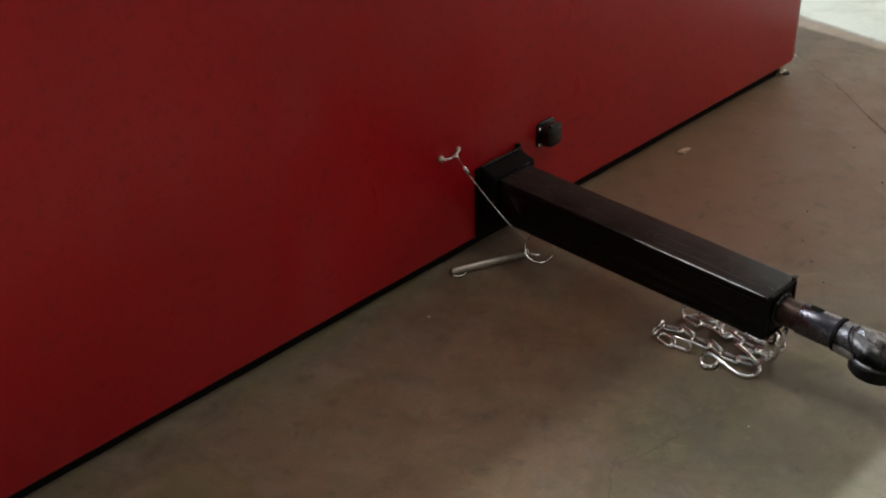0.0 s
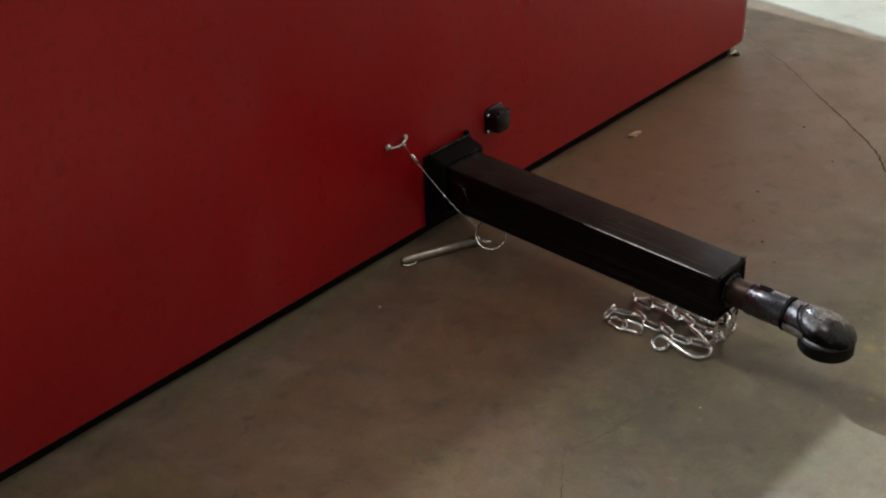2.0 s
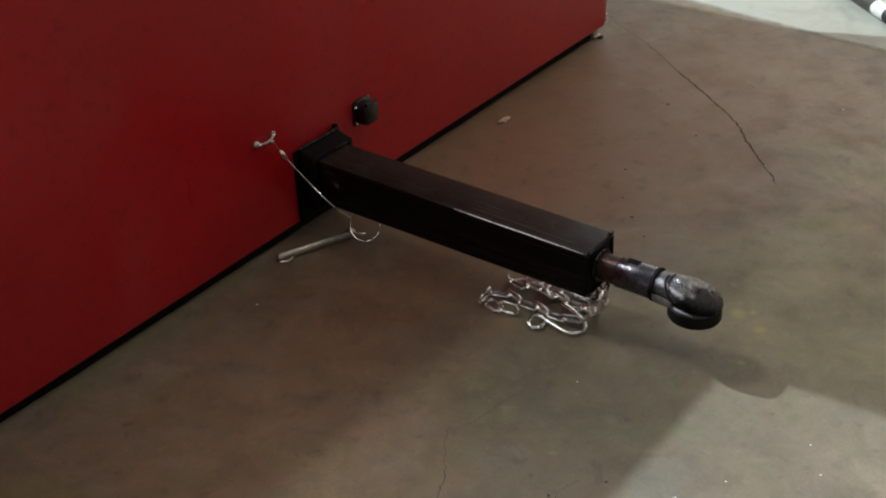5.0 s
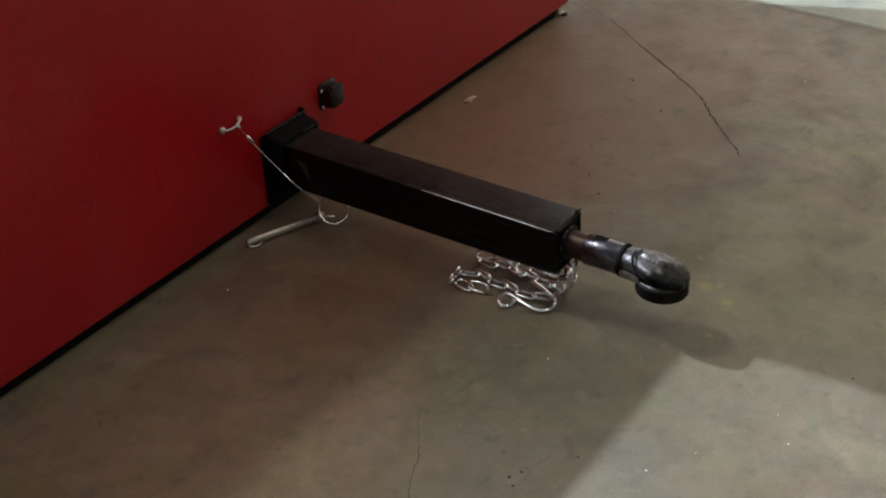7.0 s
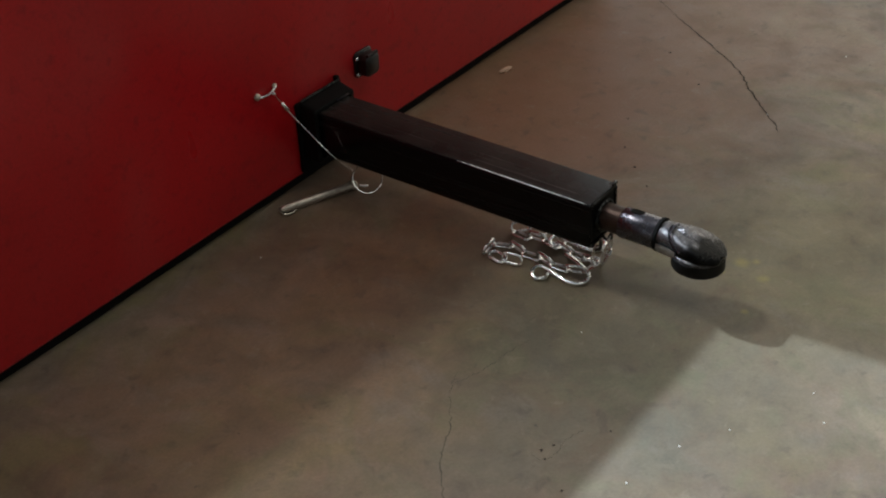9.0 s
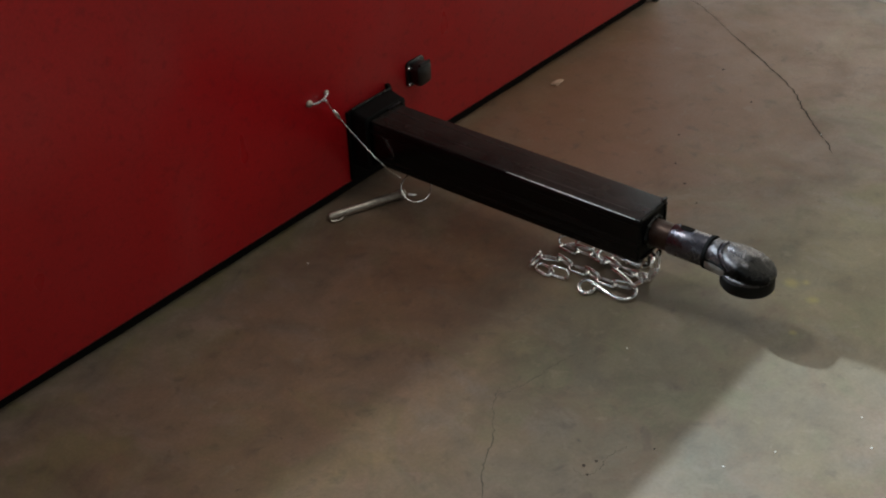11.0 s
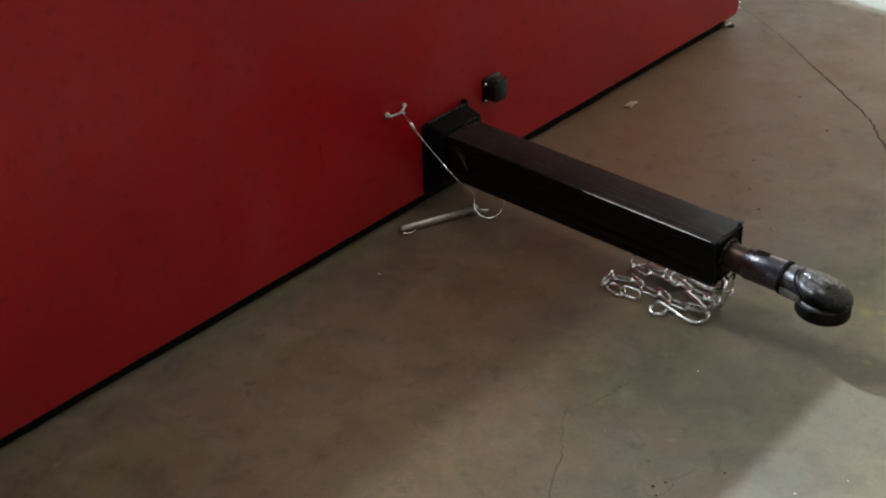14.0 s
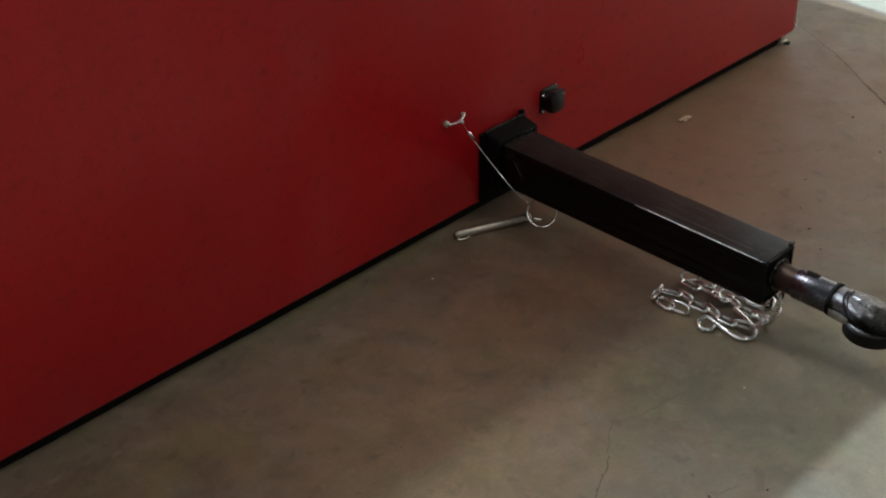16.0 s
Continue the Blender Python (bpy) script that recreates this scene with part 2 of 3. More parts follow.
def blackened_cast():
    """Worn casting that turns black towards the nose, the near flank and the underside."""
    mat, tree, bsdf = material("blackened_cast_steel")
    co = object_coords(tree)
    blot = noise_of(tree, co, 46.0, 7, 0.7)
    smear = noise_of(tree, co, 30.0, 4, 0.6, distort=0.5)
    fine = noise_of(tree, co, 240.0, 3, 0.6)
    reach = tree.nodes.new("ShaderNodeVectorMath")
    reach.operation = "DOT_PRODUCT"
    tree.links.new(co, reach.inputs[0])
    reach.inputs[1].default_value = (-9.0, -19.0, -14.0)
    total = tree.nodes.new("ShaderNodeMath")
    total.operation = "MULTIPLY_ADD"
    tree.links.new(smear, total.inputs[0])
    total.inputs[1].default_value = 1.7
    tree.links.new(reach.outputs["Value"], total.inputs[2])
    shift = tree.nodes.new("ShaderNodeMath")
    shift.operation = "SUBTRACT"
    tree.links.new(total.outputs[0], shift.inputs[0])
    shift.inputs[1].default_value = 8.8
    blackening = ramp(tree, shift.outputs[0], (0.30, 0.0), (0.62, 1.0))
    tone = blend(tree, ramp(tree, blot, (0.42, 0.0), (0.68, 1.0)), (0.175, 0.170, 0.180), (0.014, 0.012, 0.012))
    tone = blend(tree, blackening, tone, (0.006, 0.006, 0.006))
    tree.links.new(tone, bsdf.inputs["Base Color"])
    bsdf.inputs["Metallic"].default_value = 0.85
    tree.links.new(ramp(tree, blot, (0.3, 0.18), (0.75, 0.46)), bsdf.inputs["Roughness"])
    bumped(tree, bsdf, blend(tree, 0.3, blot, fine), 0.6, 0.005)
    return mat


BLACKENED = blackened_cast()
NOSE = bare_metal("dark_greasy_steel", (0.060, 0.055, 0.053), 0.22, (0.005, 0.005, 0.005), 1.0, 0.7, 48.0, 0.004)
SOCKET = bare_metal("greasy_black_steel", (0.003, 0.003, 0.003), 0.42, (0.010, 0.009, 0.009), 0.5, 0.0)
SOCKET.node_tree.nodes["Principled BSDF"].inputs["Specular IOR Level"].default_value = 0.2
RUBBER = plain("black_rubber", (0.018, 0.018, 0.018), 0.6)
PLASTIC = plain("black_plastic", (0.006, 0.006, 0.0065), 0.30)
CRACK = plain("crack_dirt", (0.058, 0.044, 0.033), 0.9)
HAIRLINE = plain("hairline_dirt", (0.120, 0.102, 0.076), 0.9)
FLECK = plain("white_fleck", (0.75, 0.74, 0.70), 0.6)
WOOD = plain("pale_wood", (0.72, 0.50, 0.36), 0.7)
WALL = plain("wall_paint", (0.30, 0.29, 0.27), 0.8, 0.0, 6.0)
CEILING = plain("ceiling_paint", (0.20, 0.20, 0.20), 0.85, 0.0, 6.0)
ALUMINIUM = bare_metal("aluminium_trim", (0.72, 0.72, 0.70), 0.3, (0.4, 0.4, 0.38), 0.4)
POLE = plain("dark_olive_steel", (0.045, 0.040, 0.028), 0.45)
WHITE_PLASTIC = plain("white_plastic", (0.78, 0.78, 0.74), 0.4)

# ---------------------------------------------------------------- building blocks
BASE = {}


def thing(name, base, label, category, group="", kind=""):
    ob = new(name)
    ob.location = base
    ob.empty_display_size = 0.05
    BASE[ob.name] = Vector(base)
    return tagged(ob, label, category, group, kind)


def part(name, bm, mat, parent=None, label="", smooth=True):
    """One mesh out of a bmesh in world coordinates, under a thing or a part."""
    base = BASE[parent.name] if parent else Vector()
    bmesh.ops.recalc_face_normals(bm, faces=bm.faces)
    bm.transform(Matrix.Translation(-base))
    mesh = bpy.data.meshes.new(name)
    bm.to_mesh(mesh)
    bm.free()
    mesh.materials.append(mat)
    if smooth:
        mesh.shade_smooth()
        mesh.set_sharp_from_angle(angle=radians(38))
    ob = new(name, mesh)
    ob.parent = parent
    BASE[ob.name] = base
    return tagged(ob, label)


def box(lo, hi, bevel=0.0, segments=2):
    bm = bmesh.new()
    size = Vector(hi) - Vector(lo)
    middle = (Vector(hi) + Vector(lo)) / 2
    bmesh.ops.create_cube(bm, size=1, matrix=Matrix.Translation(middle) @ Matrix.Diagonal((*size, 1)))
    if bevel:
        bmesh.ops.bevel(bm, geom=bm.edges[:], offset=bevel, segments=segments, profile=0.5, affect="EDGES")
    return bm


def loft(rings, cap=True, closed=False):
    """Rings of equally many points, joined in order."""
    bm = bmesh.new()
    rows = [[bm.verts.new(p) for p in ring] for ring in rings]
    n = len(rows[0])
    pairs = list(zip(rows, rows[1:])) + ([(rows[-1], rows[0])] if closed else [])
    for a, b in pairs:
        for i in range(n):
            bm.faces.new((a[i], a[(i + 1) % n], b[(i + 1) % n], b[i]))
    if cap and not closed:
        bm.faces.new(rows[0])
        bm.faces.new(rows[-1])
    return bm


def tube(points, radius, sides=8, closed=False):
    """A round bar along a line of points."""
    points = [Vector(p) for p in points]
    rings, up = [], None
    for i, p in enumerate(points):
        a = points[i - 1] if i or closed else p
        b = points[(i + 1) % len(points)] if i + 1 < len(points) or closed else p
        d = (b - a).normalized()
        if up is None:
            up = d.orthogonal().normalized()
        up = (up - up.dot(d) * d).normalized()
        side = d.cross(up)
        r = radius[i] if isinstance(radius, (list, tuple)) else radius
        rings.append([p + r * (math.cos(k * math.tau / sides) * up + math.sin(k * math.tau / sides) * side) for k in range(sides)])
    return loft(rings, closed=closed)


def lathe(profile, place, sides=32):
    """A turned shape: pairs of (along, radius) round the local z axis of place."""
    rings = [[place @ Vector((r * math.cos(k * math.tau / sides), r * math.sin(k * math.tau / sides), z)) for k in range(sides)] for z, r in profile]
    return loft(rings)


def joined(*parts_of):
    """Several bmeshes as one."""
    out = bmesh.new()
    for bm in parts_of:
        mesh = bpy.data.meshes.new("piece")
        bm.to_mesh(mesh)
        bm.free()
        out.from_mesh(mesh)
        bpy.data.meshes.remove(mesh)
    return out


def rounded(x0, x1, z0, z1, r, y, steps=5):
    """A rounded rectangle standing across y."""
    out = []
    for cx, cz, start in ((x1 - r, z1 - r, 0), (x0 + r, z1 - r, 90), (x0 + r, z0 + r, 180), (x1 - r, z0 + r, 270)):
        for k in range(steps + 1):
            a = radians(start + 90 * k / steps)
            out.append(Vector((cx + r * math.cos(a), y, cz + r * math.sin(a))))
    return out


def smooth_line(points, steps=8):
    """A Catmull-Rom curve through the points."""
    p = [Vector(q) for q in points]
    p = [2 * p[0] - p[1]] + p + [2 * p[-1] - p[-2]]
    out = []
    for a, b, c, d in zip(p, p[1:], p[2:], p[3:]):
        for k in range(steps):
            t = k / steps
            out.append(0.5 * (2 * b + (c - a) * t + (2 * a - 5 * b + 4 * c - d) * t * t + (3 * b - a - 3 * c + d) * t ** 3))
    return out + [p[-2]]


def sheet(points, z=0.0, thick=0.0):
    bm = bmesh.new()
    face = bm.faces.new([bm.verts.new((x, y, z)) for x, y in points])
    if thick:
        got = bmesh.ops.extrude_face_region(bm, geom=[face])
        bmesh.ops.translate(bm, verts=[v for v in got["geom"] if isinstance(v, bmesh.types.BMVert)], vec=(0, 0, thick))
    return bm


def bolt(name, place, r, mat, parent, label=""):
    return part(name, lathe([(0, r), (0.35 * r, r), (0.75 * r, 0.8 * r), (0.95 * r, 0.4 * r)], place, 10), mat, parent, label)


def out_of_panel(x, z, y=0.0):
    return pose(x, y, z, 90, 0, 0)


# ---------------------------------------------------------------- the hall
def setting(name, bm, mat, label, category):
    return tagged(part(name, bm, mat), label, category, kind="structure")


floor = setting("floor", box((-9, -9, -0.2), (8, 9, 0)), CONCRETE, "stained brown and olive concrete floor with fine cracks", "floor")
edge = [(1.442, -3.5)]
wobble = random.Random(11)
for k in range(60):
    y = -1.6 + k * 0.05
    edge.append((1.597 + 0.0886 * (y + 0.75) + wobble.uniform(-0.004, 0.004), y))
edge += [(1.97, 6.0), (4.6, 6.0), (4.6, -3.5)]
# bright light on this stretch of floor is put into a pale colour
setting("pale_floor_strip", sheet(edge, 0.0002, 0.0001), PALE, "pale strip of concrete floor with bright light put into its colour", "floor marking")
# two bands fade the strip's light into the floor
for near, far, mat in ((0.024, 0.0125, SOFT_OUTER), (0.012, 0.0005, SOFT_INNER)):
    band = [(x - near, y) for x, y in edge[1:61]] + [(x - far, y) for x, y in edge[60:0:-1]]
    setting("soft_strip_edge", sheet(band, 0.0002, 0.0001), mat, "soft edge of the bright floor, blended in colour", "floor marking")
setting("wall_west", box((-9.2, -9, 0), (-9, 9, 6)), WALL, "plain pale painted hall wall", "wall")
setting("wall_south", box((-9, -9.2, 0), (8, -9, 6)), WALL, "plain pale painted hall wall", "wall")
setting("wall_north", box((-9, 9, 0), (8, 9.2, 6)), WALL, "plain pale painted hall wall", "wall")
# assumed doorway, out of view, to go with the area lamp
east = joined(box((4.6, -9, 0), (4.8, -3.2, 6)), box((4.6, 1.2, 0), (4.8, 9, 6)), box((4.6, -3.2, 3.6), (4.8, 1.2, 6)))
setting("wall_east", east, WALL, "plain pale painted hall wall with a wide doorway", "wall")
setting("ceiling", box((-9, -9, 6), (8, 9, 6.2)), CEILING, "plain grey hall ceiling", "ceiling")


# ---------------------------------------------------------------- red trailer body
def red_body():
    body = thing("red_trailer", (0, 0.6, 0), "dark red enamelled steel trailer body with a flat front", "trailer")
    x0, x1, h, low = -3.2, 1.285, 0.93, 0.030
    c = 0.010
    front = bmesh.new()
    outline = [(x0, low), (x1 - c, low), (x1 - c * 0.3, low + c * 0.35), (x1, low + c), (x1, h), (x0, h)]
    face = front.faces.new([front.verts.new((x, 0, z)) for x, z in outline])
    got = bmesh.ops.extrude_face_region(front, geom=[face])
    bmesh.ops.translate(front, verts=[v for v in got["geom"] if isinstance(v, bmesh.types.BMVert)], vec=(0, 0.02, 0))
    bmesh.ops.bevel(front, geom=[e for e in front.edges if all(v.co.y < 0.001 for v in e.verts)], offset=0.009, segments=4, affect="EDGES", profile=0.5)
    part("front_panel", front, RED, body, smooth=False)
    part("body_shell", box((x0, 0.023, 0.06), (x1 - 0.004, 1.3, h - 0.003), 0.006), RED, body)
    # black strip for the shade in the gap below the panel
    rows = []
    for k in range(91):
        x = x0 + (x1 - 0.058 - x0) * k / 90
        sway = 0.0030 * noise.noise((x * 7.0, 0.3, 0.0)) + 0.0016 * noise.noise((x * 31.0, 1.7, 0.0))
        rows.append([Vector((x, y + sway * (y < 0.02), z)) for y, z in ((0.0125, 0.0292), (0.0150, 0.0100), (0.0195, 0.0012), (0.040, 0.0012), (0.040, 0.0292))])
    part("gap_strip", loft(rows), SHADE, body, "black strip standing in for the shaded gap under the panel")
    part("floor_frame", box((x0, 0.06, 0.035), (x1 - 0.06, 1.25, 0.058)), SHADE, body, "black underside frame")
    # unseen raised box added on the deck to shade the floor beyond the tongue
    top = part("shade_box", box((0.030, 0.025, h - 0.002), (1.262, 0.50, h + 0.45), 0.012), RED, body, "unseen dark red box added on the deck to block the rear lamp")
    part("shade_box_lid", box((0.024, 0.018, h + 0.450), (1.268, 0.507, h + 0.468), 0.005), RED, top)
    trim = part("corner_trim", box((x1 + 0.0005, 0.002, low + c), (x1 + 0.0055, 0.034, h), 0.0015), ALUMINIUM, body, "thin pale metal corner trim")
    for z in (0.062, 0.046):
        bolt("rivet", out_of_panel(x1 + 0.003, z, 0.001), 0.0042, ZINC, trim, "bright rivet")
    for x in (x1 - 0.035, x0 + 0.1):
        for y in (0.016, 1.2):
            foot = part("foot", joined(box((x - 0.010, y - 0.004, 0.006), (x + 0.014, y + 0.026, 0.034), 0.002), box((x - 0.014, y - 0.010, 0.0065), (x + 0.020, y + 0.026, 0.0095), 0.001)), PIN, body, "dull metal foot bracket")
            part("foot_pad", lathe([(0, 0.009), (0.002, 0.011), (0.005, 0.011), (0.0068, 0.008)], pose(x + 0.012, y - 0.010, 0)), RUBBER, foot, "black rubber pad")
    return body


red_body()


# ---------------------------------------------------------------- tongue mount and tongue
def tongue_mount():
    mount = thing("tongue_mount", (0.05, -0.004, 0.0), "black painted square steel sleeve mounted on the red panel", "hitch mount")
    part("mount_plate", box((-0.021, -0.010, 0.040), (0.122, -0.001, 0.203), 0.002), BLACK_MOUNT, mount)
    rings = []
    for y, grow, drop in ((-0.0105, 0.0, 0.0), (-0.049, 0.0, 0.010), (-0.051, -0.002, 0.012)):
        rings.append(rounded(-0.0135 - grow, 0.1155 + grow, 0.070 - grow, 0.207 - drop + grow, 0.010, y))
    for y in (-0.051, -0.0105):
        rings.append(rounded(-0.0035, 0.1055, 0.080, 0.187, 0.006, y))
    part("sleeve", loft(rings, closed=True), BLACK_MOUNT, mount)
    bead = [(-0.012 + 0.126 * k / 40, -0.0125 + random.uniform(-0.0006, 0.0006), 0.2075 + random.uniform(-0.0006, 0.0006)) for k in range(41)]
    part("weld_seam", tube(bead, [0.0026 + 0.0014 * random.random() for _ in bead], 6), BEAD, mount, "scuffed dark weld bead")
    part("ear", box((0.104, -0.014, 0.203), (0.114, -0.003, 0.217), 0.002), BLACK_MOUNT, mount, "small black steel ear")
    part("wear_strip", box((0.058, -0.0525, 0.1900), (0.098, -0.0512, 0.1940), 0.0005), COLLAR, mount, "scuffed bare metal lip")
    return mount


TIP = -0.70
tongue_mount()


def tongue():
    t = thing("trailer_tongue", (0.0508, -0.35, 0.0), "black painted square steel trailer tongue with a ball coupler", "trailer tongue")
    x0, x1, z0, z1 = 0.0, 0.1016, 0.084, 0.181
    # the beam droops a little towards its end
    droop = lambda y: 0.006 * (y - TIP) / -TIP
    rings = [rounded(x0 + g, x1 - g, z0 + g + 0.3 * droop(y), z1 - g + droop(y), 0.0085 - g, y) for y, g in ((-0.012, 0), (-0.25, 0), (-0.5, 0), (TIP + 0.0015, 0), (TIP, 0.0015), (TIP, 0.0055), (TIP + 0.012, 0.0058))]
    beam = part("beam", loft(rings), BLACK, t)
    # thin bright bar laid on the bevel as the lamp's highlight
    worn = []
    for k in range(61):
        y = -0.40 + (TIP + 0.404) * k / 60
        a = radians(128)
        worn.append((x0 + 0.0085 + 0.0080 * math.cos(a), y, z1 + droop(y) - 0.0085 + 0.0080 * math.sin(a)))
    part("edge_highlight", tube(worn, [(0.0012 + 0.0007 * random.random()) * min(1.0, 0.45 + 0.03 * k, 0.25 + 0.07 * (60 - k)) for k in range(61)], 6), HIGHLIGHT, beam, "bright metal line that imitates the highlight on the edge")
    part("corner_tab", box((x1 - 0.015, TIP - 0.002, z1 - 0.004), (x1 - 0.002, TIP + 0.005, z1 + 0.0035), 0.0016), WELD, beam, "small dark steel tab")
    # weld round the end
    bead = rounded(x0 + 0.006, x1 - 0.006, z0 + 0.006, z1 - 0.006, 0.006, TIP + 0.001, 10)
    part("end_weld", tube([p + Vector((random.uniform(-1, 1), random.uniform(-1, 1), random.uniform(-1, 1))) * 0.0009 for p in bead],
                          [0.0028 + 0.0024 * random.random() for _ in bead], 6, True), BEAD, beam, "rough black weld bead")
    part("end_plate", box((x0 + 0.007, TIP + 0.0005, z0 + 0.007), (x1 - 0.007, TIP + 0.006, z1 - 0.007), 0.001), BLACK_MOUNT, beam)
    ax, az = 0.0508, 0.134
    along = Matrix.Translation((ax, TIP, az)) @ pose(0, 0, 0, 90, 0, 0)

    part("pipe", lathe([(-0.004, 0.0268), (0.055, 0.0268)], along, 36), RUSTY, t, "rust-brown steel pipe")
    ring = [along @ Vector((0.0275 * math.cos(a), 0.0275 * math.sin(a), 0.0025)) for a in (k * math.tau / 40 for k in range(40))]
    part("pipe_weld", tube(ring, [0.0035 + 0.0040 * random.random() for _ in ring], 7, True), BEAD, t, "lumpy black weld bead")
    # collar, with a raised black patch for the dark of the hole in its top
    part("collar", lathe([(0.044, 0.026), (0.0445, 0.0290), (0.0465, 0.0300), (0.1165, 0.0300), (0.1185, 0.0288), (0.1185, 0.026)], along, 44), COLLAR, t, "dark machined steel collar")
    rows = []
    for lift in (0.0294, 0.0309):
        ring = []
        for k in range(24):
            a = k * math.tau / 24
            x, y = 0.004 + 0.0085 * math.cos(a), 0.0705 + (0.005 if math.sin(a) > 0 else -0.005) + 0.0085 * math.sin(a)
            turn = x / 0.03
            ring.append(along @ Vector((lift * math.sin(turn), lift * math.cos(turn), y)))
        rows.append(ring)
    part("slot", loft(rows), SHADE, t, "black patch standing in for a hole in the collar top")
    part("gap_ring", lathe([(0.1170, 0.0275), (0.1180, 0.0315), (0.1200, 0.0322), (0.1245, 0.0318), (0.1260, 0.0275)], along, 40), SHADE, t, "black ring gap behind the head")

    # coupler head: square neck, flat top that widens and falls to a blunt nose
    def section(at, w, top, low, power):
        ring, mid, half = [], az + (top + low) / 2, (top - low) / 2
        for k in range(40):
            c, d = math.cos(k * math.tau / 40), math.sin(k * math.tau / 40)
            ring.append(Vector((ax + w * math.copysign(abs(c) ** (2 / power), c), TIP - at, mid + half * math.copysign(abs(d) ** (2 / power), d))))
        return ring

    rings = [section(*row) for row in ((0.1245, 0.0280, 0.0270, -0.0270, 2.3), (0.140, 0.0288, 0.0272, -0.0260, 2.4), (0.150, 0.0305, 0.0262, -0.0220, 2.8), (0.165, 0.0350, 0.0240, -0.0170, 3.2),
                                       (0.185, 0.0405, 0.0205, -0.0160, 3.4), (0.202, 0.0425, 0.0160, -0.0160, 3.2), (0.216, 0.0415, 0.0112, -0.0160, 3.0), (0.229, 0.0370, 0.0055, -0.0160, 2.8),
                                       (0.239, 0.0290, -0.0010, -0.0160, 2.6), (0.2455, 0.0180, -0.0070, -0.0160, 2.4))]
    head = part("coupler_head", loft(rings), BLACKENED, t, "worn grey cast coupler head, black at the nose")
    # lever on the top and the bent latch bar before it
    lever = [[Vector((ax + 0.003 + x * w, TIP - at, az + z + lift)) for x, lift in ((-1, -0.006), (-0.9, 0.0015), (-0.6, 0.0035), (0, 0.0042), (0.6, 0.0035), (0.9, 0.0015), (1, -0.006))]
             for at, z, w in ((0.156, 0.0235, 0.009), (0.160, 0.0245, 0.0125), (0.176, 0.0222, 0.0150), (0.194, 0.0180, 0.0140), (0.206, 0.0132, 0.0100))]
    part("lever", loft(lever), BLACKENED, head, "scuffed grey latch lever")
    latch = smooth_line([(ax - 0.0395, TIP - 0.178, az + 0.0020), (ax - 0.0360, TIP - 0.166, az + 0.0110), (ax - 0.0295, TIP - 0.157, az + 0.0195),
                         (ax - 0.0190, TIP - 0.1505, az + 0.0255), (ax - 0.0040, TIP - 0.1485, az + 0.0285), (ax + 0.0120, TIP - 0.1500, az + 0.0270)], 5)
    part("latch", tube(latch, [0.0020] * 3 + [0.0030] * (len(latch) - 6) + [0.0022] * 3, 8), COLLAR, head, "polished dark latch bar")
    # raised black line that paints the shade next to the bar
    latch_shade = [p + Vector((-0.0006, 0.0042, 0.0)) for p in latch[2:-4]]
    part("latch_shade", tube(latch_shade, 0.0019, 6), SHADE, head, "black line for the shade beside the latch")
    jaw = []
    for at, out in ((0.1245, 0.0290), (0.1265, 0.0300), (0.150, 0.0318), (0.160, 0.0350), (0.168, 0.0365)):
        jaw.append([Vector((ax + x, TIP - at, az + z)) for x, z in ((-out, -0.002), (-out + 0.001, -0.014), (-out + 0.010, -0.026), (out - 0.010, -0.026), (out - 0.001, -0.014), (out, -0.002),
                                                                   (out - 0.004, -0.002), (out - 0.009, -0.018), (-out + 0.009, -0.018), (-out + 0.004, -0.002))])
    part("jaw", loft(jaw), JAW, head, "pale worn lower jaw")
    seam = smooth_line([(ax - 0.0285, TIP - 0.126, az + 0.0005), (ax - 0.0292, TIP - 0.140, az + 0.0008), (ax - 0.0312, TIP - 0.152, az + 0.0010),
                        (ax - 0.0352, TIP - 0.164, az + 0.0005), (ax - 0.0388, TIP - 0.176, az - 0.0005)], 5)
    part("seam", tube(seam, 0.0020, 6), SHADE, head, "black seam line")

    # ball socket: a flange with a worn rim and a black cup below it
    def oval(r, z, long=1.05):
        return [Vector((ax + r * math.cos(k * math.tau / 44), TIP - 0.1985 + long * r * math.sin(k * math.tau / 44), az + z)) for k in range(44)]

    part("flange", loft([oval(0.0395, -0.0085), oval(0.0440, -0.0105), oval(0.0462, -0.0135), oval(0.0462, -0.0150), oval(0.0400, -0.0150)]), NOSE, head, "greasy sloping rim of the ball socket")
    part("ball_socket", loft([oval(0.0415, -0.0145), oval(0.0466, -0.0165), oval(0.0470, -0.0370), oval(0.0455, -0.0395), oval(0.0330, -0.0395), oval(0.0300, -0.0220)]), SOCKET, head, "black greasy ball socket")
    for side in (-1, 1):
        x = ax + side * 0.020
        part("chain_eye", tube(smooth_line([(x, TIP + 0.012, z0 + 0.002), (x, TIP + 0.010, z0 - 0.010), (x, TIP + 0.001, z0 - 0.017), (x, TIP - 0.008, z0 - 0.010), (x, TIP - 0.008, z0 + 0.006)], 4), 0.0032), WELD, t, "welded steel chain eye")
    return t


tongue()


# ---------------------------------------------------------------- safety chains
def link_mesh(length=0.047, width=0.0250, r=0.0029):
    line, turn = [], width / 2 - r
    half = length / 2 - width / 2
    for centre, start in ((half, -90), (-half, 90)):
        for k in range(9):
            a = radians(start + 180 * k / 8)
            line.append((centre + turn * math.cos(a), turn * math.sin(a), 0))
    bm = tube(line, r, 7, True)
    bmesh.ops.recalc_face_normals(bm, faces=bm.faces)
    mesh = bpy.data.meshes.new("chain_link")
    bm.to_mesh(mesh)
    bm.free()
    mesh.materials.append(ZINC)
    mesh.shade_smooth()
    return mesh


LINK = link_mesh()


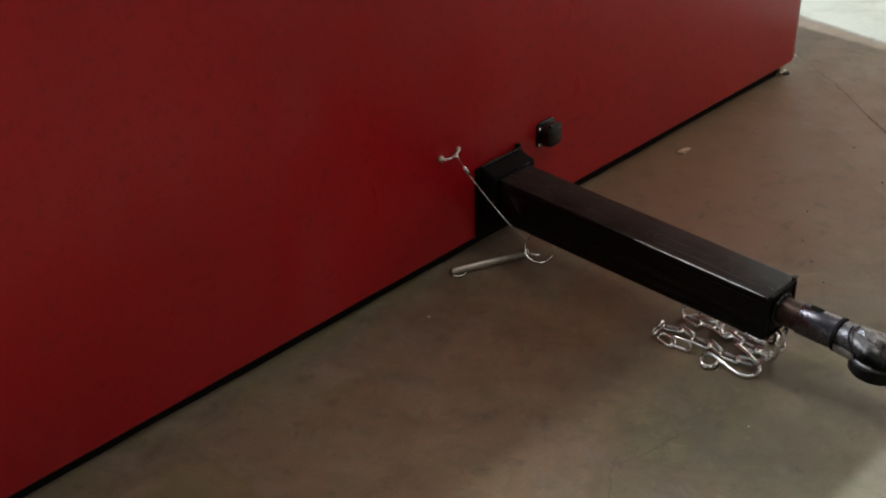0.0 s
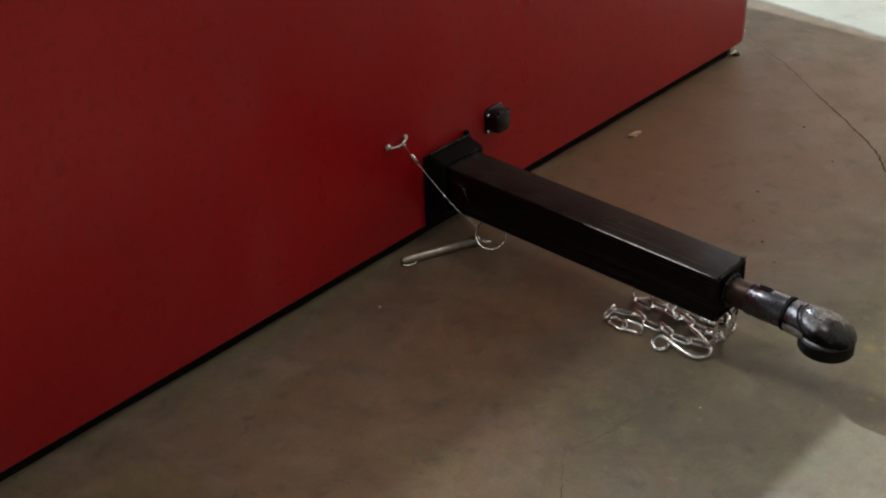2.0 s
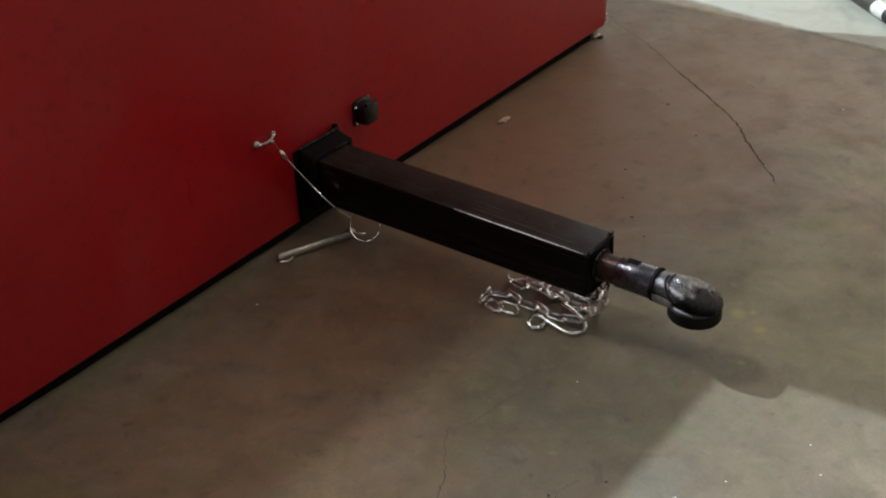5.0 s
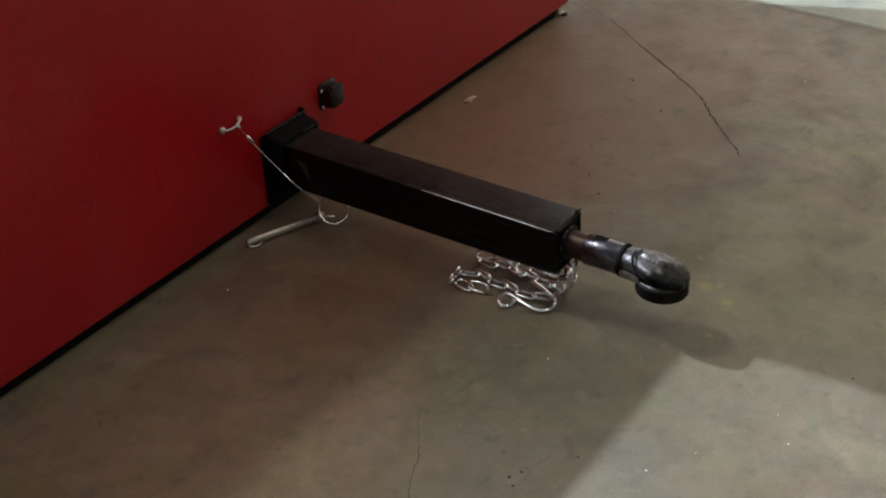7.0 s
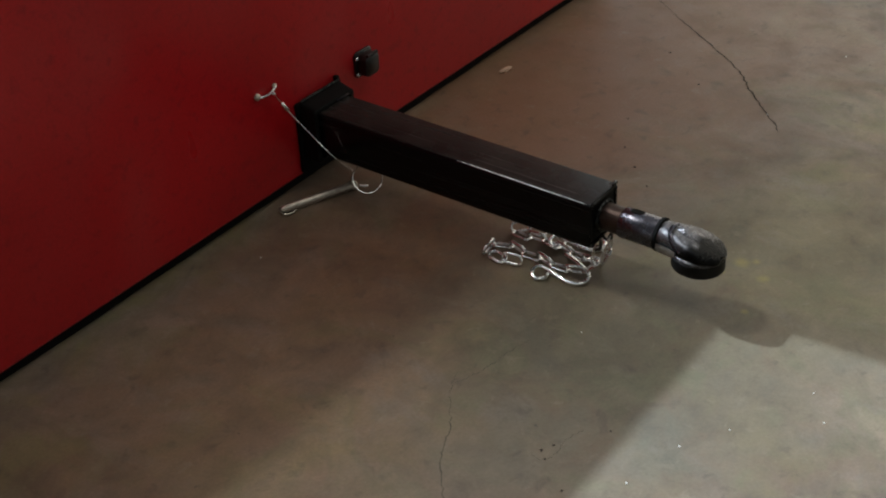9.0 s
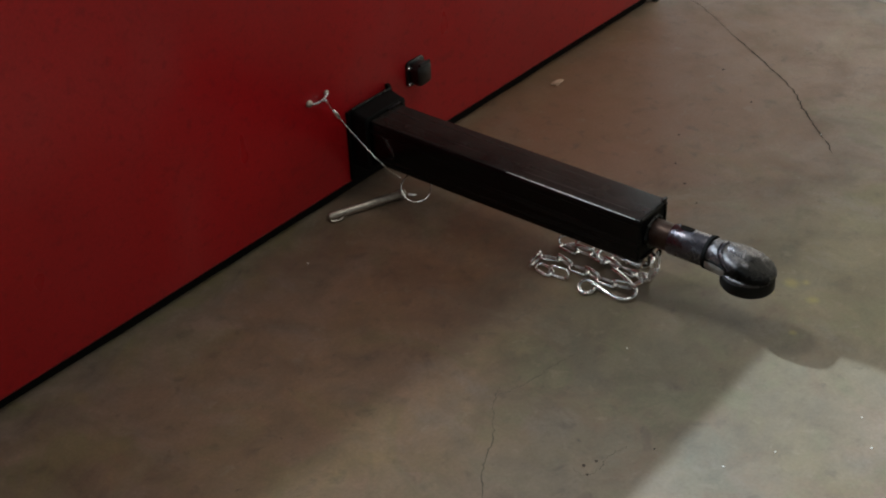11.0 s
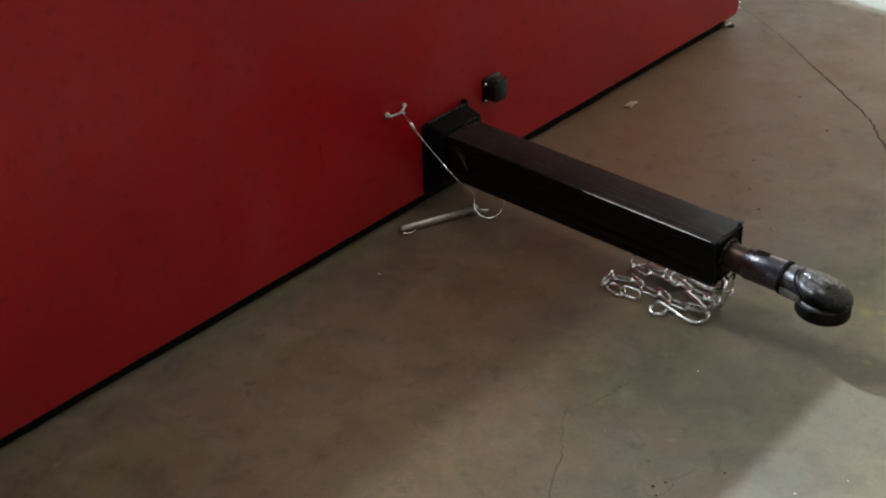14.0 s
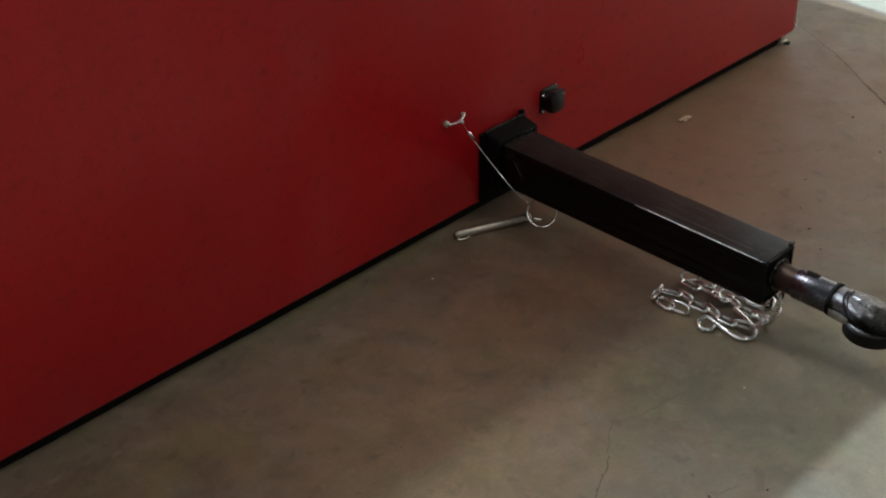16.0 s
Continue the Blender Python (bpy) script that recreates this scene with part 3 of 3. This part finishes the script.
def safety_chain(path, hook, seed, label):
    rnd = random.Random(seed)
    base = Vector((path[3][0], path[3][1], 0))
    chain = thing("safety_chain", base, label, "chain", "safety chains of the tongue")
    line = smooth_line(path, 10)
    pitch, spots, walked = 0.0338, [], 0.0
    want = 0.012
    for a, b in zip(line, line[1:]):
        step = (b - a).length
        while walked + step >= want:
            spots.append((a.lerp(b, (want - walked) / step), (b - a).normalized()))
            want += pitch
        walked += step
    for i, (p, d) in enumerate(spots):
        lying = p.z < 0.02
        roll = (rnd.uniform(4, 16) if i % 2 else rnd.uniform(62, 82)) if lying else (0 if i % 2 else 90)
        height = 0.0029 + 0.0122 * abs(math.sin(radians(roll))) * 0.75 + 0.0022 if lying else p.z
        ob = new("chain_link", LINK)
        turn = d.to_track_quat("X", "Z").to_matrix().to_4x4() @ pose(0, 0, 0, roll, 0, rnd.uniform(-12, 12) if lying else 0)
        ob.parent = chain
        ob.matrix_basis = Matrix.Translation(Vector((p.x, p.y, max(height, p.z if not lying else 0))) - base) @ turn
    part("s_hook", tube(smooth_line(hook, 5), [0.0036] + [0.0042] * (5 * len(hook) - 6) + [0.0036], 10), ZINC, chain, "bright zinc open S-hook")
    return chain


def s_hook(place):
    """A closed eye curling one way, an open bend curling the other, laid flat at a place."""
    eye = [(-0.012, 0.082, 0.0), (-0.024, 0.080, 0.0), (-0.035, 0.087, 0.0), (-0.036, 0.099, 0.001), (-0.026, 0.108, 0.004), (-0.012, 0.107, 0.007), (-0.005, 0.098, 0.006)]
    shank = [(-0.010, 0.065, 0.002), (-0.015, 0.036, 0.0)]
    bend = [(-0.010, 0.016, 0.0), (0.008, 0.006, 0.001), (0.026, 0.014, 0.005), (0.036, 0.038, 0.009), (0.043, 0.062, 0.012), (0.047, 0.079, 0.013)]
    return [place @ Vector(p) for p in eye + shank + bend]


LOW = 0.010
safety_chain([(0.031, TIP - 0.004, 0.066), (0.030, TIP + 0.002, 0.036), (0.026, TIP + 0.020, 0.014), (0.018, TIP + 0.050, LOW), (0.016, TIP + 0.094, LOW), (0.021, TIP + 0.149, LOW),
              (0.024, TIP + 0.190, LOW), (0.012, TIP + 0.218, LOW), (-0.010, TIP + 0.222, LOW), (-0.018, TIP + 0.196, LOW), (-0.018, TIP + 0.160, LOW), (-0.020, TIP + 0.128, LOW)],
             s_hook(Matrix.Translation((0, TIP, 0.0052))), 3, "bright zinc safety chain lying in a fold on the concrete")
safety_chain([(0.071, TIP - 0.006, 0.072), (0.069, TIP - 0.004, 0.038), (0.064, TIP + 0.012, 0.014), (0.069, TIP + 0.050, LOW), (0.072, TIP + 0.092, LOW), (0.074, TIP + 0.125, LOW),
              (0.076, TIP + 0.160, LOW), (0.070, TIP + 0.196, LOW), (0.084, TIP + 0.214, LOW), (0.100, TIP + 0.190, LOW), (0.102, TIP + 0.150, LOW)],
             s_hook(Matrix.Translation((0.118, TIP + 0.030, 0.0052)) @ pose(0, 0, 0, 0, 0, 6)), 8, "bright zinc safety chain folded under the tongue")


# ---------------------------------------------------------------- socket, lanyard and pin at the panel
def wiring_socket():
    s = thing("trailer_wiring_socket", (0.207, -0.001, 0.207), "black plastic trailer wiring socket bolted to the red panel", "wiring socket")
    x0, x1, z0, z1 = 0.178, 0.236, 0.177, 0.237
    rings = [rounded(x0 + g, x1 - g, z0 + g, z1 - g, 0.010, y) for y, g in ((0.001, 0), (-0.005, 0), (-0.0065, 0.0015))]
    part("flange", loft(rings), PLASTIC, s)
    rings = [rounded(x0 + g, x1 - g, z0 + g, z1 - g, 0.012, y) for y, g in ((-0.0065, 0.006), (-0.022, 0.005), (-0.030, 0.006), (-0.034, 0.011))]
    part("cover", loft(rings), PLASTIC, s, "black hinged socket cover")
    part("hinge", tube([(x0 + 0.012, -0.030, z1 - 0.004), (x1 - 0.012, -0.030, z1 - 0.004)], 0.004), PLASTIC, s)
    for x, z in ((x0 + 0.005, z0 + 0.008), (x0 + 0.005, z1 - 0.014), (x1 - 0.004, z0 + 0.014)):
        bolt("screw", out_of_panel(x, z, -0.006), 0.0045, ZINC, s, "bright metal screw")
    return s


wiring_socket()


def lanyard():
    l = thing("lanyard", (-0.088, -0.001, 0.262), "thin steel wire lanyard hung from a bracket on the red panel", "lanyard")
    bar = smooth_line([(-0.121, -0.006, 0.265), (-0.112, -0.009, 0.2640), (-0.100, -0.009, 0.2625), (-0.090, -0.009, 0.263), (-0.081, -0.009, 0.267), (-0.073, -0.006, 0.2695)], 4)
    bracket = part("bracket", tube(bar, [0.0022 + 0.0009 * (k % 3 == 0) for k in range(len(bar))], 8), ZINC, l, "bent bright metal bracket")
    for x, z, r in ((-0.1225, 0.2660, 0.0078), (-0.0715, 0.2690, 0.0064)):
        bolt("screw", out_of_panel(x, z, -0.001), r, PIN, bracket, "dull domed screw head")
    part("knot", tube([(-0.093, -0.013, 0.2650), (-0.088, -0.016, 0.2630), (-0.084, -0.014, 0.2580)], [0.0026, 0.0034, 0.0024], 8), ZINC, l, "bright wire knot")
    cable = [(-0.086, -0.012, 0.262), (-0.073, -0.015, 0.238), (-0.056, -0.020, 0.208), (-0.032, -0.050, 0.154), (-0.016, -0.095, 0.105), (0.024, -0.110, 0.056)]
    part("cable", tube(smooth_line(cable, 6), 0.0011, 6), ZINC, l)
    part("ferrule", tube([(-0.0705, -0.0156, 0.2335), (-0.0690, -0.0160, 0.2310), (-0.0590, -0.0192, 0.2130), (-0.0575, -0.0197, 0.2105)], [0.0026, 0.0042, 0.0042, 0.0026], 10), ZINC, l, "crimped metal ferrule")
    return l


lanyard()


def hitch_pin():
    a, b = Vector((-0.126, -0.030, 0.0095)), Vector((0.036, -0.098, 0.0105))
    p = thing("hitch_pin", ((a + b) / 2).to_2d().to_3d(), "dull zinc steel hitch pin lying on the concrete floor", "hitch pin")
    place = Matrix.Translation(a) @ (b - a).to_track_quat("Z", "Y").to_matrix().to_4x4()
    n = (b - a).length
    part("shaft", lathe([(0, 0.0060), (0.004, 0.0085), (0.012, 0.0092), (n - 0.01, 0.0092)], place, 24), PIN, p)
    part("head", lathe([(n - 0.0098, 0.0105), (n - 0.008, 0.0115), (n + 0.002, 0.0115), (n + 0.005, 0.009)], place, 24), PIN, p)
    clip = [a + Vector(v) for v in ((-0.004, -0.010, -0.004), (0.004, -0.017, -0.006), (0.016, -0.021, -0.006), (0.024, -0.020, -0.004))]
    part("clip", tube(smooth_line(clip, 3), 0.0020, 6), PIN, p, "small bright wire clip")
    m = Matrix.Translation((0.051, -0.124, 0.0275)) @ pose(0, 0, 0, 50, 0, -48)
    loop = [m @ Vector((0.0315 * math.cos(t), 0.0315 * math.sin(t), 0)) for t in (k * math.tau / 36 for k in range(36))]
    part("pull_ring", tube(loop, 0.0012, 7, True), ZINC, p, "bright wire pull ring")
    part("ring_catch", tube([(0.040, -0.110, 0.0110), (0.048, -0.117, 0.0075), (0.056, -0.119, 0.0060)], [0.0024, 0.0030, 0.0018], 8), ZINC, p, "bright bent end of the ring wire")
    return p


hitch_pin()


# ---------------------------------------------------------------- small things on the floor
def splinter():
    s = thing("wood_splinter", (0.68, -0.062, 0), "pale splinter of wood on the concrete floor", "debris")
    pts = [(0.660, -0.056, 0.0036), (0.668, -0.060, 0.0048), (0.679, -0.061, 0.0056), (0.690, -0.066, 0.0050), (0.698, -0.066, 0.0034)]
    part("sliver", tube(pts, [0.0026, 0.0052, 0.0046, 0.0050, 0.0018], 5), WOOD, s)
    part("chip", tube([(0.664, -0.069, 0.0022), (0.672, -0.067, 0.0026), (0.680, -0.069, 0.0018)], [0.0016, 0.0025, 0.0012], 5), WOOD, s)
    return s


splinter()


def pole():
    d = thing("floor_pole", (1.95, -0.42, 0), "dark steel pole with white collar lying on the pale floor", "pole")
    way = Vector((-0.62, -0.785, 0)).normalized()
    end = Vector((1.762, -0.664, 0.0228))
    place = Matrix.Translation(end) @ (-way).to_track_quat("Z", "Y").to_matrix().to_4x4()
    part("end_cap", lathe([(0, 0.014), (0.004, 0.020), (0.030, 0.0225), (0.042, 0.0225)], place, 24), RUBBER, d, "black rubber end cap")
    part("collar", lathe([(0.040, 0.021), (0.044, 0.0225), (0.100, 0.0225), (0.104, 0.021)], place, 24), WHITE_PLASTIC, d, "white plastic collar")
    part("shaft", lathe([(0.102, 0.0205), (1.30, 0.0205)], place, 20), POLE, d, "dark olive steel shaft")
    return d


pole()


def crack(name, points, width, seed, mat, label):
    rnd = random.Random(seed)
    line = smooth_line([(x, y, 0) for x, y in points], 9)
    bm = bmesh.new()
    last = None
    for i, p in enumerate(line):
        d = (line[min(i + 1, len(line) - 1)] - line[max(i - 1, 0)]).normalized()
        side = Vector((-d.y, d.x, 0))
        w = width * rnd.uniform(0.35, 1.25) * min(1.0, 0.3 + 1.6 * i / len(line)) * (0.25 if i in (0, len(line) - 1) else 1)
        off = side * rnd.uniform(-0.004, 0.004) * min(1.0, 0.25 + 300 * width)
        pair = [bm.verts.new(p + off + side * w + Vector((0, 0, 0.0006))), bm.verts.new(p + off - side * w + Vector((0, 0, 0.0006)))]
        if last:
            bm.faces.new((last[0], last[1], pair[1], pair[0]))
        last = pair
    return part(name, bm, mat, floor, label, smooth=False)


crack("crack", [(1.40, 0.05), (1.278, -0.151), (1.166, -0.299), (1.065, -0.436), (0.98, -0.546), (0.90, -0.613), (0.811, -0.697), (0.741, -0.763)], 0.0019, 1, CRACK, "dark jagged crack in the concrete")
crack("crack", [(-0.345, -0.640), (-0.393, -0.661), (-0.464, -0.711), (-0.52, -0.735), (-0.569, -0.769), (-0.64, -0.83)], 0.0011, 2, HAIRLINE, "faint hairline crack in the concrete")
crack("crack", [(-0.373, -0.655), (-0.335, -0.668), (-0.298, -0.679), (-0.250, -0.684), (-0.200, -0.699)], 0.0009, 5, HAIRLINE, "faint hairline crack in the concrete")
crack("crack", [(-0.445, -0.854), (-0.449, -0.883), (-0.422, -0.893), (-0.389, -0.889), (-0.350, -0.902)], 0.0008, 9, HAIRLINE, "faint hairline crack in the concrete")


def flecks(name, spots, size, mat, label, seed):
    rnd = random.Random(seed)
    bms = []
    for x, y in spots:
        n = rnd.randint(5, 7)
        r = size * rnd.uniform(0.6, 1.2)
        ring = [(x + r * rnd.uniform(0.5, 1.1) * math.cos(k * math.tau / n), y + r * rnd.uniform(0.5, 1.1) * math.sin(k * math.tau / n)) for k in range(n)]
        bms.append(sheet(ring, 0.0002, 0.0012))
    return tagged(part(name, joined(*bms), mat, None, "", False), label, "debris", kind="stuff")


flecks("white_flecks", [(-0.129, -0.764), (-0.269, -0.104), (-0.059, -1.177), (1.183, -0.741), (-0.30, -1.05), (-0.12, -1.22), (-0.42, -1.02), (0.805, -0.703), (-0.22, -1.10)],
       0.0024, FLECK, "tiny white flecks scattered on the concrete floor", 4)
flecks("dark_crumbs", [(0.436, -0.56), (0.50, -0.50), (0.38, -0.62), (0.62, -0.44), (0.10, -1.25), (-0.33, -0.94), (0.86, -0.50), (0.98, -0.36), (0.30, -0.40), (-0.43, -0.87), (-0.445, -0.885), (-0.41, -0.88), (-0.49, -0.945)],
       0.0032, CRACK, "small dark crumbs and spots on the concrete floor", 6)
